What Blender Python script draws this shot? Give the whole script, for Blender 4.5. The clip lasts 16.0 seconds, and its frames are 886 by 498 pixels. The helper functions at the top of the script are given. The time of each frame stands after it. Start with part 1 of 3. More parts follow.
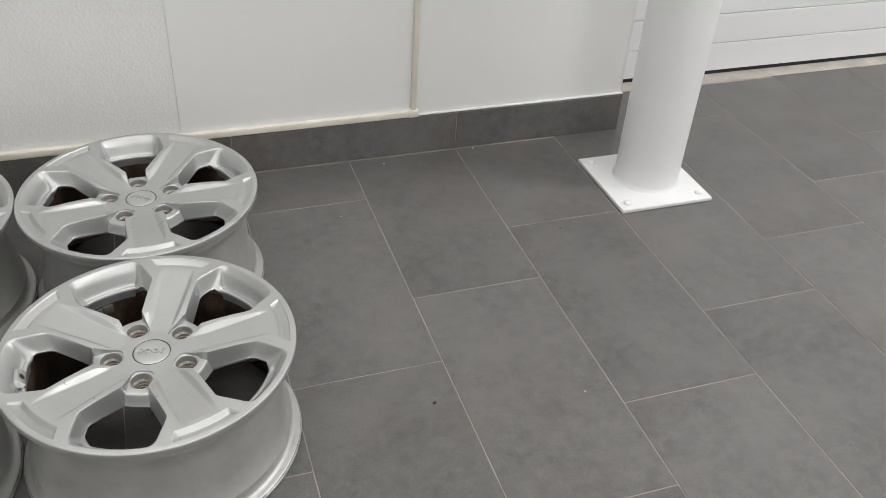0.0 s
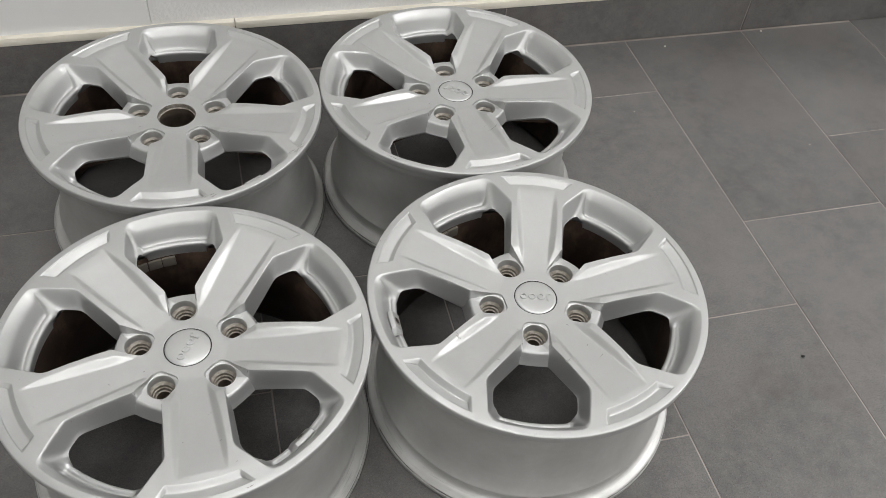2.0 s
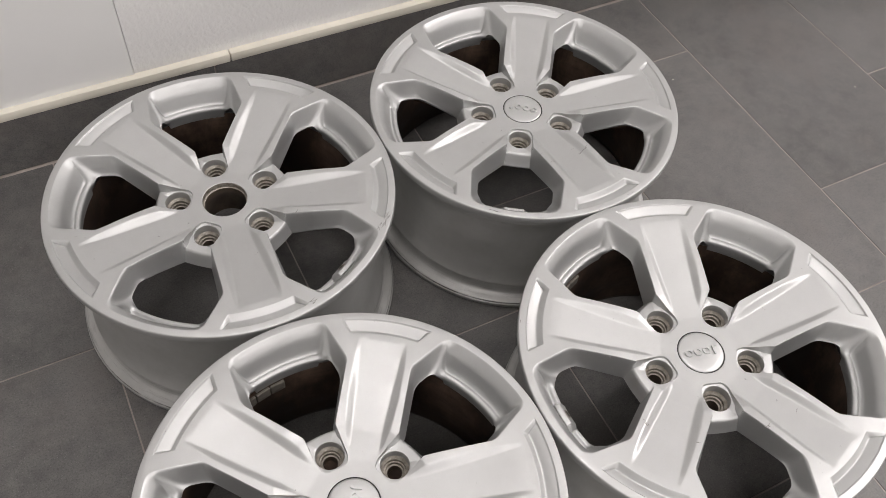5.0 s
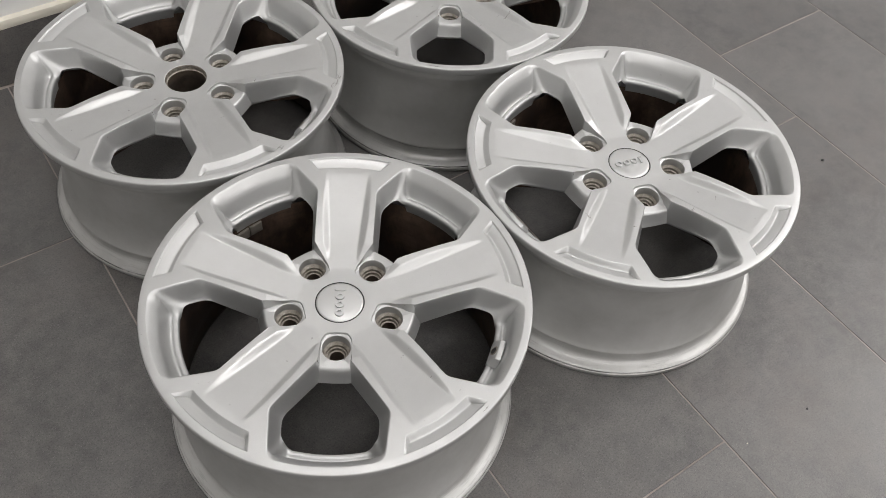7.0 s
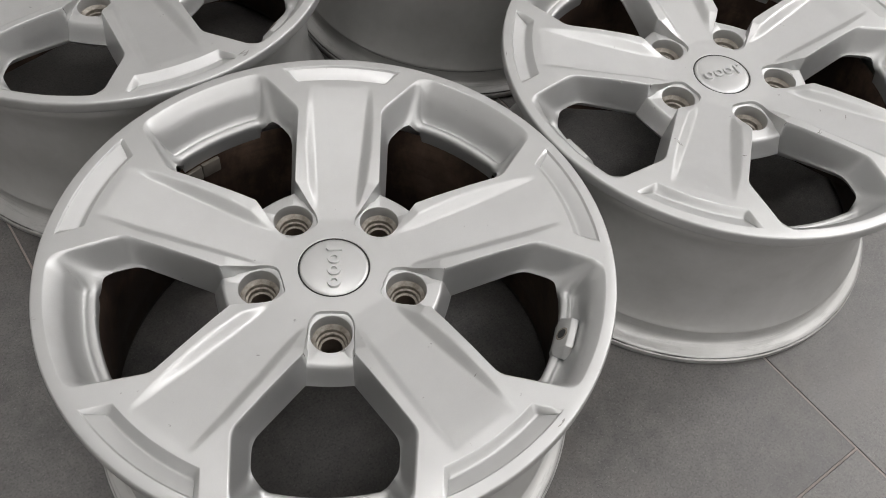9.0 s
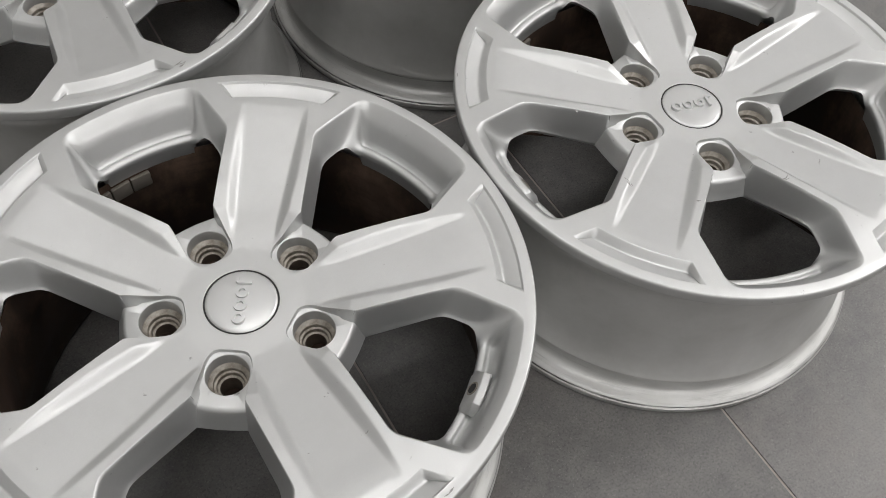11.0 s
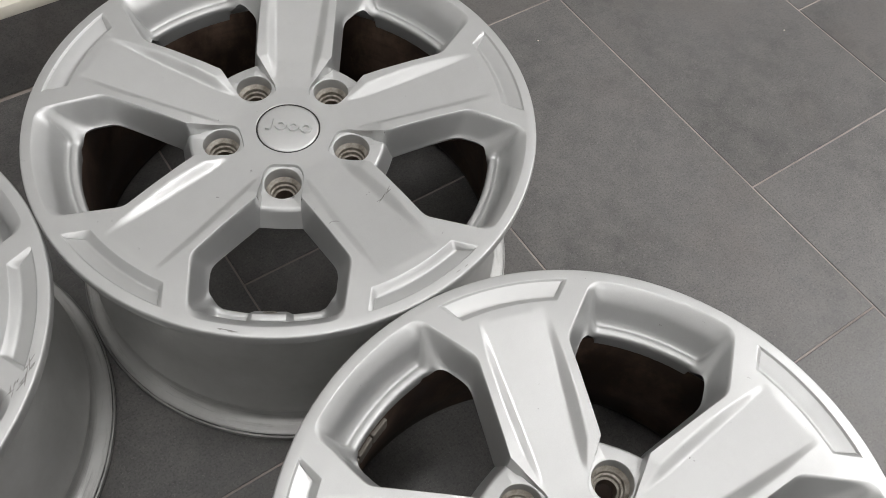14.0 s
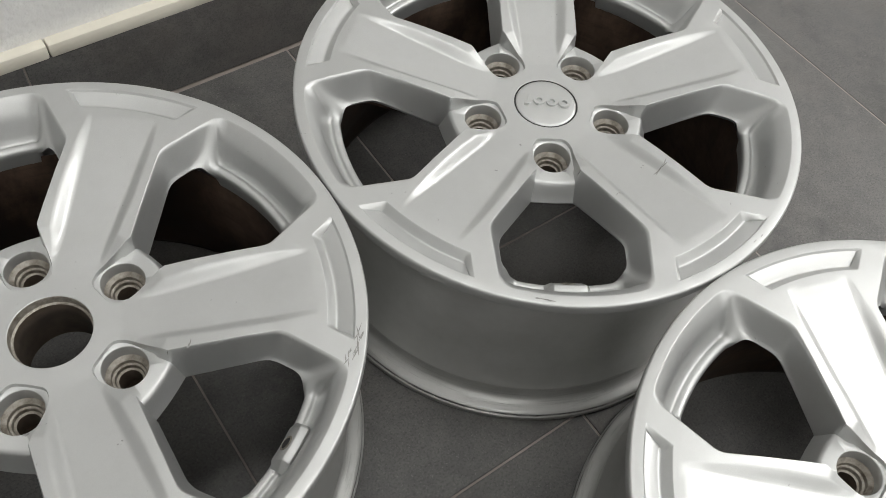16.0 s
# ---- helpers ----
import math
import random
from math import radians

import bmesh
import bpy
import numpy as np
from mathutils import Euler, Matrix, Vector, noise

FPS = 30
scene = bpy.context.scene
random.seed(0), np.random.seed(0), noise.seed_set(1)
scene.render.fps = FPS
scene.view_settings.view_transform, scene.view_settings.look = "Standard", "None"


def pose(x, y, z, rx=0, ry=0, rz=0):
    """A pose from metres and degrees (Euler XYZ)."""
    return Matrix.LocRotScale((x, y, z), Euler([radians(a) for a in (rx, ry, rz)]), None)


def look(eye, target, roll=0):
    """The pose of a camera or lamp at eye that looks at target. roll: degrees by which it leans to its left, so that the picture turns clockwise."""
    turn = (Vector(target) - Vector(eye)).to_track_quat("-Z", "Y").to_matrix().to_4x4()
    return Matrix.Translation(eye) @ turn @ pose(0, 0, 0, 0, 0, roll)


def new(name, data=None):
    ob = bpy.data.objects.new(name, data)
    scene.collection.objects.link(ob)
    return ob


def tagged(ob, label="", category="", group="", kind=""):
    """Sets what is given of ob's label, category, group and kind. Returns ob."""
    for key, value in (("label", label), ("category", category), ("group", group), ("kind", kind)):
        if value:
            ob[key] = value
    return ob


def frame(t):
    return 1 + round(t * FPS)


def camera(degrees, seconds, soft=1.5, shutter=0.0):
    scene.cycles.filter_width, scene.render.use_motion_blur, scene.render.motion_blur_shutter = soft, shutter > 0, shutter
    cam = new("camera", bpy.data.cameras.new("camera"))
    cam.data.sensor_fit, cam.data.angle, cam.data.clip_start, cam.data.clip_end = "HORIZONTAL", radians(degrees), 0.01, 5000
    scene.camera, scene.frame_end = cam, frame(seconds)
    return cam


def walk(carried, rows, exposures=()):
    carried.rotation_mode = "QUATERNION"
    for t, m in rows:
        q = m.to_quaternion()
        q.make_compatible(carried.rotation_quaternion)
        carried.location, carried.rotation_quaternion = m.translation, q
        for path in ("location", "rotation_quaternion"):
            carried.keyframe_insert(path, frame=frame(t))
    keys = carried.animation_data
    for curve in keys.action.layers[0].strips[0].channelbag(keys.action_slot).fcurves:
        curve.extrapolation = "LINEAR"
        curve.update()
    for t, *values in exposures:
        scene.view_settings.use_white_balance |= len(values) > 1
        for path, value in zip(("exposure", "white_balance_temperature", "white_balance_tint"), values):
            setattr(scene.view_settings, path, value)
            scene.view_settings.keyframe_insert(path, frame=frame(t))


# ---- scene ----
cam = camera(53.93, 16.0, 0.85)
PATH = [
    (0, (-0.4644, -1.3880, 1.2149), (-0.1791, -0.6349, 0.6221), 3.89),
    (0.5, (-0.6141, -1.2619, 1.1931), (-0.3536, -0.5311, 0.5621), 4.97),
    (1, (-0.7693, -1.1471, 1.1815), (-0.5159, -0.4454, 0.5156), 5.97),
    (1.5, (-0.8589, -1.0696, 1.1784), (-0.6123, -0.4018, 0.4761), 6.80),
    (2, (-0.9155, -0.9569, 1.1383), (-0.6986, -0.3157, 0.4022), 6.12),
    (2.5, (-0.9678, -0.8517, 1.1387), (-0.7747, -0.2410, 0.3708), 5.07),
    (3, (-1.0344, -0.7341, 1.1591), (-0.8480, -0.1348, 0.3806), 4.44),
    (3.2, (-1.0619, -0.6822, 1.1628), (-0.8774, -0.0868, 0.3809), 4.02),
    (5.3, (-1.1431, -0.5829, 1.1322), (-0.8125, -0.0804, 0.3333), 6.00),
    (5.5, (-1.1616, -0.6051, 1.1153), (-0.8197, -0.1093, 0.3170), 6.24),
    (6, (-1.2216, -0.6805, 1.0825), (-0.8543, -0.1910, 0.2916), 6.83),
    (6.5, (-1.2756, -0.7662, 1.0778), (-0.8955, -0.2741, 0.2946), 6.46),
    (7, (-1.2899, -0.7975, 1.0898), (-0.9028, -0.3105, 0.3069), 5.62),
    (7.5, (-1.2835, -0.7826, 1.0775), (-0.8934, -0.3006, 0.2931), 5.27),
    (8, (-1.2686, -0.7263, 0.9638), (-0.8777, -0.2498, 0.1763), 5.21),
    (8.5, (-1.2412, -0.6619, 0.8556), (-0.8419, -0.1929, 0.0679), 5.97),
    (8.7, (-1.2299, -0.6288, 0.8109), (-0.8273, -0.1686, 0.0196), 6.55),
    (10.8, (-1.1302, -0.6162, 0.7962), (-0.7883, -0.1586, -0.0245), 6.69),
    (11, (-1.0878, -0.6257, 0.8124), (-0.7511, -0.1645, -0.0086), 5.99),
    (11.5, (-0.9471, -0.6012, 0.7857), (-0.6280, -0.1497, -0.0475), 4.94),
    (12, (-0.8202, -0.5560, 0.7206), (-0.5117, -0.1137, -0.1215), 4.46),
    (12.5, (-0.7723, -0.5434, 0.6996), (-0.4493, -0.1154, -0.1444), 5.81),
    (13, (-0.7439, -0.5160, 0.7420), (-0.4129, -0.1007, -0.1053), 7.02),
    (13.5, (-0.7387, -0.4259, 0.8211), (-0.3923, -0.0149, -0.0222), 8.08),
    (14, (-0.7539, -0.2939, 0.8485), (-0.3944, 0.1203, 0.0124), 8.19),
    (14.5, (-0.7669, -0.2118, 0.8281), (-0.3942, 0.1970, -0.0050), 9.11),
    (15, (-0.7803, -0.1893, 0.8228), (-0.4034, 0.2190, -0.0086), 9.15),
    (15.5, (-0.8597, -0.1801, 0.8298), (-0.4819, 0.2255, -0.0025), 9.37),
    (16, (-0.9820, -0.1686, 0.7996), (-0.5995, 0.2469, -0.0256), 9.20),
]
EXPOSURES = [(0.0, 0.0, 6500, 8), (1.0, 0.0, 6490, 8), (1.8, 0.09, 6500, 9), (2.5, 0.13, 6480, 9), (3.2, 0.13, 6540, 10), (5.3, 0.08, 6700, 14), (6.0, 0.07, 6700, 14), (7.0, 0.05, 6580, 11), (8.7, 0.02, 6560, 11), (11.0, 0.03, 6520, 10), (12.5, -0.05, 6490, 10), (13.0, -0.05, 6480, 11), (14.0, 0.06, 6490, 10), (15.0, 0.09, 6520, 9), (16.0, 0.09, 6540, 7)]
walk(cam, [(t, look(eye, target, roll)) for t, eye, target, roll in PATH], EXPOSURES)

# ---- light ----
world = bpy.data.worlds.new("world")
scene.world = world
world.use_nodes = True
world.node_tree.nodes["Background"].inputs[0].default_value = (0.9, 0.95, 1.0, 1)
world.node_tree.nodes["Background"].inputs[1].default_value = 0.05
CEILING = 3.0
LAMPS = [(-1.6, -1.5, 1.70, 0.90, 0.35), (0.9, -1.6, 1.70, 0.90, 0.42), (-1.6, -4.5, 1.70, 0.90, 1.2), (0.9, -4.5, 1.70, 0.90, 1.2),
         (1.15, -0.62, 1.20, 0.22, 0.17), (-0.75, 0.20, 1.20, 0.22, 0.27), (2.6, -0.6, 1.40, 0.90, 1.3)]     # x, y, length, width, share
LAMP_POWER = 37.0
for lx, ly, length, width, power in LAMPS:
    data = bpy.data.lights.new("panel_light", "AREA")
    data.shape, data.size, data.size_y = "RECTANGLE", length, width
    data.energy, data.color = LAMP_POWER * power, (1.0, 0.985, 0.985)
    lamp_ob = new("panel_light", data)
    lamp_ob.location = (lx, ly, CEILING - 0.065)


# ---- materials ----
def material(name, colour, rough=0.5, metal=0.0, coat=0.0):
    m = bpy.data.materials.new(name)
    m.use_nodes = True
    b = m.node_tree.nodes["Principled BSDF"]
    b.inputs["Base Color"].default_value = (*colour, 1)
    b.inputs["Roughness"].default_value = rough
    b.inputs["Metallic"].default_value = metal
    b.inputs["Coat Weight"].default_value = coat
    b.inputs["Coat Roughness"].default_value = 0.07
    return m, m.node_tree.nodes, m.node_tree.links, b


def noise_node(m, scale, detail=4.0, rough=0.6, coords="Object", stretch=(1, 1, 1), seed=0.0):
    n, l = m.node_tree.nodes, m.node_tree.links
    co, mp, tx = n.new("ShaderNodeTexCoord"), n.new("ShaderNodeMapping"), n.new("ShaderNodeTexNoise")
    mp.inputs["Scale"].default_value = stretch
    mp.inputs["Location"].default_value = (seed, seed * 1.7, seed * 0.6)
    tx.inputs["Scale"].default_value, tx.inputs["Detail"].default_value, tx.inputs["Roughness"].default_value = scale, detail, rough
    l.new(co.outputs[coords], mp.inputs[0])
    l.new(mp.outputs[0], tx.inputs["Vector"])
    return tx, mp


def ramp(m, source, stops):
    r = m.node_tree.nodes.new("ShaderNodeValToRGB")
    els = r.color_ramp.elements
    while len(els) < len(stops):
        els.new(0.5)
    for e, (p, c) in zip(els, stops):
        e.position, e.color = p, (*c, 1) if len(c) == 3 else c
    m.node_tree.links.new(source, r.inputs[0])
    return r.outputs[0]


def grey(v):
    return (v, v, v)


def mix(m, factor, a, b, kind="MIX"):
    x = m.node_tree.nodes.new("ShaderNodeMix")
    x.data_type, x.blend_type = "RGBA", kind
    for value, slot in ((factor, 0), (a, 6), (b, 7)):
        if isinstance(value, (int, float)):
            x.inputs[slot].default_value = value
        elif isinstance(value, tuple):
            x.inputs[slot].default_value = (*value, 1)
        else:
            m.node_tree.links.new(value, x.inputs[slot])
    return x.outputs[2]


def bump(m, height, strength, distance, after=None):
    b = m.node_tree.nodes.new("ShaderNodeBump")
    b.inputs["Strength"].default_value, b.inputs["Distance"].default_value = strength, distance
    m.node_tree.links.new(height, b.inputs["Height"])
    if after:
        m.node_tree.links.new(after, b.inputs["Normal"])
    return b.outputs[0]


def plain_wear(name, colour, rough, spread=0.05, scale=3.0, relief=0.0, relief_scale=200.0):
    m, n, l, b = material(name, colour, rough)
    film, _ = noise_node(m, scale, 5.0, 0.6, coords="Generated" if scale < 0 else "Object")
    l.new(ramp(m, film.outputs[0], [(0.3, tuple(c * (1 - spread) for c in colour)), (0.7, tuple(min(1, c * (1 + spread)) for c in colour))]), b.inputs["Base Color"])
    if relief:
        grain, _ = noise_node(m, relief_scale, 4.0, 0.6)
        l.new(bump(m, grain.outputs[0], 0.5, relief), b.inputs["Normal"])
    return m


def silver_paint(name, base, rough, metal, coat, dirt):
    """Silver wheel lacquer: fine metallic flake, faint dirt film, small dark scuffs."""
    m, n, l, b = material(name, base, rough, metal, coat)
    flake, _ = noise_node(m, 1400.0, 1.0)
    film, _ = noise_node(m, 14.0, 5.0, 0.65)
    scuff, _ = noise_node(m, 110.0, 4.0, 0.6, stretch=(1, 1, 2.2), seed=3.1)
    tone = ramp(m, flake.outputs[0], [(0.3, tuple(c * 0.97 for c in base)), (0.7, tuple(min(1, c * 1.03) for c in base))])
    tone = mix(m, ramp(m, film.outputs[0], [(0.42, grey(0)), (0.8, grey(dirt))]), tone, (0.26, 0.25, 0.23))
    marks = ramp(m, scuff.outputs[0], [(0.71, grey(0)), (0.73, grey(0.55))])
    tone = mix(m, marks, tone, (0.16, 0.155, 0.15))
    l.new(tone, b.inputs["Base Color"])
    l.new(ramp(m, film.outputs[0], [(0.35, grey(rough - 0.05)), (0.75, grey(rough + 0.1))]), b.inputs["Roughness"])
    l.new(bump(m, film.outputs[0], 0.03, 0.001), b.inputs["Normal"])
    return m


SILVER = silver_paint("silver_lacquer", (0.56, 0.565, 0.56), 0.47, 0.85, 0.30, 0.10)
CAP_SILVER = silver_paint("cap_lacquer", (0.60, 0.605, 0.60), 0.40, 0.8, 0.03, 0.06)


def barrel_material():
    """Lacquered barrel: silver outside, brake dust inside, black rubber marks and painted groove shade on the bottom
    flange.
    """
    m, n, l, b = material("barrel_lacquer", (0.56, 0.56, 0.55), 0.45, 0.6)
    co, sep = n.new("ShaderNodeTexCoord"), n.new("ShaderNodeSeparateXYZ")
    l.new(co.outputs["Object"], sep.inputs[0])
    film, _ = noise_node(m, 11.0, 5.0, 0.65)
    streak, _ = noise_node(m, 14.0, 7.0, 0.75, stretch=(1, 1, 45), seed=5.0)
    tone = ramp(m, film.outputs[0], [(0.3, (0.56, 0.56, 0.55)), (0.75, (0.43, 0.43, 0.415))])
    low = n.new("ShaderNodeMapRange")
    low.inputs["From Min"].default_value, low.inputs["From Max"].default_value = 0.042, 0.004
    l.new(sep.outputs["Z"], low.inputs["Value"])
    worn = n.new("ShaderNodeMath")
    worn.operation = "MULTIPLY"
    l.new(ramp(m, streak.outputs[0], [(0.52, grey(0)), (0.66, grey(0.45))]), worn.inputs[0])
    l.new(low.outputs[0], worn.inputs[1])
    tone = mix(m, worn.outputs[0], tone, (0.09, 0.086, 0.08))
    # flange step and bead groove: shade and rubber marks painted as broken dark rings
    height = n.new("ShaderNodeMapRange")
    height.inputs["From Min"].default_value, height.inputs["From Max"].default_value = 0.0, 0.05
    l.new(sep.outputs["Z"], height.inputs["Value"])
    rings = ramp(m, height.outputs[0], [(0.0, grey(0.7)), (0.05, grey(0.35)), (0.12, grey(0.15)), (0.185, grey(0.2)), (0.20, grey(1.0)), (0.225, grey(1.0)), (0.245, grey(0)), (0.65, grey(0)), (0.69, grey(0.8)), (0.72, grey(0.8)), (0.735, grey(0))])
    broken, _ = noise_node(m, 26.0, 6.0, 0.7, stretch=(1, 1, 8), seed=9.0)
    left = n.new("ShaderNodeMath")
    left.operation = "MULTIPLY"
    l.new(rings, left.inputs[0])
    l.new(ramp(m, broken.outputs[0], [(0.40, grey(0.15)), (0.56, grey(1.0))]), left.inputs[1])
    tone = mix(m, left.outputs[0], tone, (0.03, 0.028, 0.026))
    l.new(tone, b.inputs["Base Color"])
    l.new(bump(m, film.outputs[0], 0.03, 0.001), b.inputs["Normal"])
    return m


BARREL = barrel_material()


def dust_material():
    """Brown brake dust baked onto the inside of the barrel, darkened to deepen the shade there."""
    m, n, l, b = material("shaded_brake_dust", (0.06, 0.04, 0.03), 0.6)
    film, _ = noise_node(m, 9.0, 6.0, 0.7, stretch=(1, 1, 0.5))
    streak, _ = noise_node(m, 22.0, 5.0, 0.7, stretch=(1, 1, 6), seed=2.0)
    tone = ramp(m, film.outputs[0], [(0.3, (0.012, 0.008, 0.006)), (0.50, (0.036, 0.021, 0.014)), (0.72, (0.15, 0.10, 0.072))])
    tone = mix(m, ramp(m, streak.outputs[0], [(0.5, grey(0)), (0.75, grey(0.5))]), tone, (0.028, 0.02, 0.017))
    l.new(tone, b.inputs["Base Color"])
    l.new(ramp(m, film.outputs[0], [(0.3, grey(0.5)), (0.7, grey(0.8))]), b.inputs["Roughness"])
    b.inputs["Specular IOR Level"].default_value = 0.3
    return m


DUST = dust_material()


def seat_material():
    m, n, l, b = material("bare_seat_metal", (0.36, 0.33, 0.28), 0.5, 0.5)
    film, _ = noise_node(m, 120.0, 5.0, 0.7)
    l.new(ramp(m, film.outputs[0], [(0.35, (0.40, 0.375, 0.33)), (0.7, (0.15, 0.125, 0.10))]), b.inputs["Base Color"])
    return m


SEAT = seat_material()
BORE = plain_wear("grimy_bore", (0.075, 0.058, 0.044), 0.6, 0.4, 60.0)
# near-black for sheets that stand for shade in holes and round the cap
DARK, *_ = material("recess_shade", (0.02, 0.02, 0.02), 0.6)
SCUFF = plain_wear("bare_scuffed_alloy", (0.27, 0.265, 0.255), 0.6, 0.35, 300.0)
WEIGHT, *_ = material("zinc_weight", (0.15, 0.135, 0.115), 0.55, 0.3)
RUBBER, *_ = material("black_rubber", (0.015, 0.015, 0.016), 0.6)


def tile_material(name, tones):
    """Anthracite porcelain: cloudy tone, fine speckle, slight relief."""
    m, n, l, b = material(name, tones[1], 0.42)
    info = n.new("ShaderNodeObjectInfo")
    cloud, cm = noise_node(m, 5.5, 6.0, 0.62)
    shift = n.new("ShaderNodeVectorMath")
    shift.operation = "MULTIPLY"
    shift.inputs[1].default_value = (37.0, 53.0, 11.0)
    l.new(info.outputs["Random"], shift.inputs[0])
    l.new(shift.outputs[0], cm.inputs["Location"])
    speck, _ = noise_node(m, 420.0, 3.0, 0.6)
    mottle, _ = noise_node(m, 38.0, 6.0, 0.7, seed=1.3)
    tone = ramp(m, cloud.outputs[0], [(0.3, tones[0]), (0.5, tones[1]), (0.72, tones[2])])
    grit, _ = noise_node(m, 150.0, 5.0, 0.75, seed=4.4)
    tone = mix(m, ramp(m, mottle.outputs[0], [(0.38, grey(0)), (0.70, grey(0.75))]), tone, tones[3])
    tone = mix(m, 1.0, tone, ramp(m, grit.outputs[0], [(0.32, grey(0.84)), (0.68, grey(1.0))]), "MULTIPLY")
    tone = mix(m, 1.0, tone, ramp(m, speck.outputs[0], [(0.34, grey(0.66)), (0.50, grey(0.96)), (0.66, grey(1.0))]), "MULTIPLY")
    sparkle, _ = noise_node(m, 620.0, 2.0, 0.6, seed=8.2)
    tone = mix(m, ramp(m, sparkle.outputs[0], [(0.62, grey(0)), (0.72, grey(0.55))]), tone, (0.27, 0.26, 0.25))
    stain, stain_map = noise_node(m, 3.2, 5.0, 0.68, seed=2.7)
    l.new(shift.outputs[0], stain_map.inputs["Location"])
    tone = mix(m, ramp(m, stain.outputs[0], [(0.50, grey(0)), (0.72, grey(0.40))]), tone, (0.135, 0.113, 0.100))
    vary = n.new("ShaderNodeMapRange")
    vary.inputs["To Min"].default_value, vary.inputs["To Max"].default_value = 0.93, 1.07
    l.new(info.outputs["Random"], vary.inputs["Value"])
    bright = n.new("ShaderNodeVectorMath")
    bright.operation = "SCALE"
    l.new(tone, bright.inputs[0])
    l.new(vary.outputs[0], bright.inputs["Scale"])
    l.new(bright.outputs[0], b.inputs["Base Color"])
    l.new(ramp(m, mottle.outputs[0], [(0.3, grey(0.33)), (0.75, grey(0.48))]), b.inputs["Roughness"])
    l.new(bump(m, speck.outputs[0], 0.15, 0.0007), b.inputs["Normal"])
    return m


TILE = tile_material("anthracite_tile", [(0.094, 0.092, 0.090), (0.131, 0.128, 0.124), (0.175, 0.170, 0.164), (0.190, 0.182, 0.172)])


GROUT = plain_wear("grout", (0.33, 0.29, 0.265), 0.85, 0.35, 7.0, 0.0006)
PANEL = plain_wear("white_panel", (0.80, 0.80, 0.79), 0.35, 0.015, 2.0)
PLASTER = plain_wear("textured_plaster", (0.80, 0.795, 0.785), 0.75, 0.03, 3.0, 0.004, 130.0)
CREAM = plain_wear("cream_plastic", (0.78, 0.74, 0.64), 0.45, 0.06, 14.0)
WHITE_STEEL = plain_wear("white_painted_steel", (0.78, 0.78, 0.785), 0.32, 0.02, 4.0, 0.0006, 60.0)
DOOR_WHITE = plain_wear("white_door_sheet", (0.82, 0.82, 0.83), 0.38, 0.02, 3.0)
CEILING_WHITE = plain_wear("ceiling_paint", (0.82, 0.82, 0.81), 0.8, 0.02)
THRESHOLD = plain_wear("threshold_concrete", (0.42, 0.39, 0.35), 0.8, 0.2, 12.0, 0.001)
BACK_WALL = plain_wear("white_wall_paint", (0.74, 0.74, 0.73), 0.7, 0.03)


# ---- mesh helpers ----
def mesh_of(name, verts, faces, mats, smooth=True, sharp=None, slots=None):
    me = bpy.data.meshes.new(name)
    me.from_pydata([tuple(v) for v in verts], [], faces)
    for mt in mats:
        me.materials.append(mt)
    if slots is not None:
        me.polygons.foreach_set("material_index", slots)
    me.polygons.foreach_set("use_smooth", [smooth] * len(me.polygons))
    me.update()
    if sharp:
        me.set_sharp_from_angle(angle=radians(sharp))
    return me


def link(name, me, parent=None, label="", place=None):
    ob = new(name, me)
    if parent:
        ob.parent = parent
    if place:
        ob.matrix_basis = place
    if label:
        tagged(ob, label)
    return ob


def box_bm(bm, x0, x1, y0, y1, z0, z1):
    r = bmesh.ops.create_cube(bm, size=1.0)
    for v in r["verts"]:
        v.co = Vector(((x0 + x1) / 2 + v.co.x * (x1 - x0), (y0 + y1) / 2 + v.co.y * (y1 - y0), (z0 + z1) / 2 + v.co.z * (z1 - z0)))
    return r["verts"]


def box_mesh(name, x0, x1, y0, y1, z0, z1, mat, bevel=0.0, segments=2):
    bm = bmesh.new()
    box_bm(bm, x0, x1, y0, y1, z0, z1)
    if bevel:
        bmesh.ops.bevel(bm, geom=bm.edges[:], offset=bevel, segments=segments, affect="EDGES", profile=0.5)
    me = bpy.data.meshes.new(name)
    bm.to_mesh(me)
    bm.free()
    me.materials.append(mat)
    me.polygons.foreach_set("use_smooth", [bevel > 0] * len(me.polygons))
    if bevel:
        me.set_sharp_from_angle(angle=radians(40))
    return me


def lathe(profile, steps, close=False):
    """Verts and faces of a profile of (radius, height) turned round z; a radius of 0 is one point."""
    verts, rings, faces = [], [], []
    for r, z in profile:
        if r < 1e-7:
            rings.append([len(verts)] * steps)
            verts.append((0, 0, z))
        else:
            rings.append(list(range(len(verts), len(verts) + steps)))
            verts += [(r * math.cos(2 * math.pi * k / steps), r * math.sin(2 * math.pi * k / steps), z) for k in range(steps)]
    for a, b in zip(rings, rings[1:]):
        for k in range(steps):
            f = [a[k], b[k], b[(k + 1) % steps], a[(k + 1) % steps]]
            f = [v for n, v in enumerate(f) if v not in f[:n]]
            if len(f) > 2:
                faces.append(f)
    return verts, faces


# ---- room ----
X0, X1, Y0, WALL_Y, DOOR_Y, CORNER_X = -3.4, 3.4, -7.0, 0.607, 0.87, 0.80


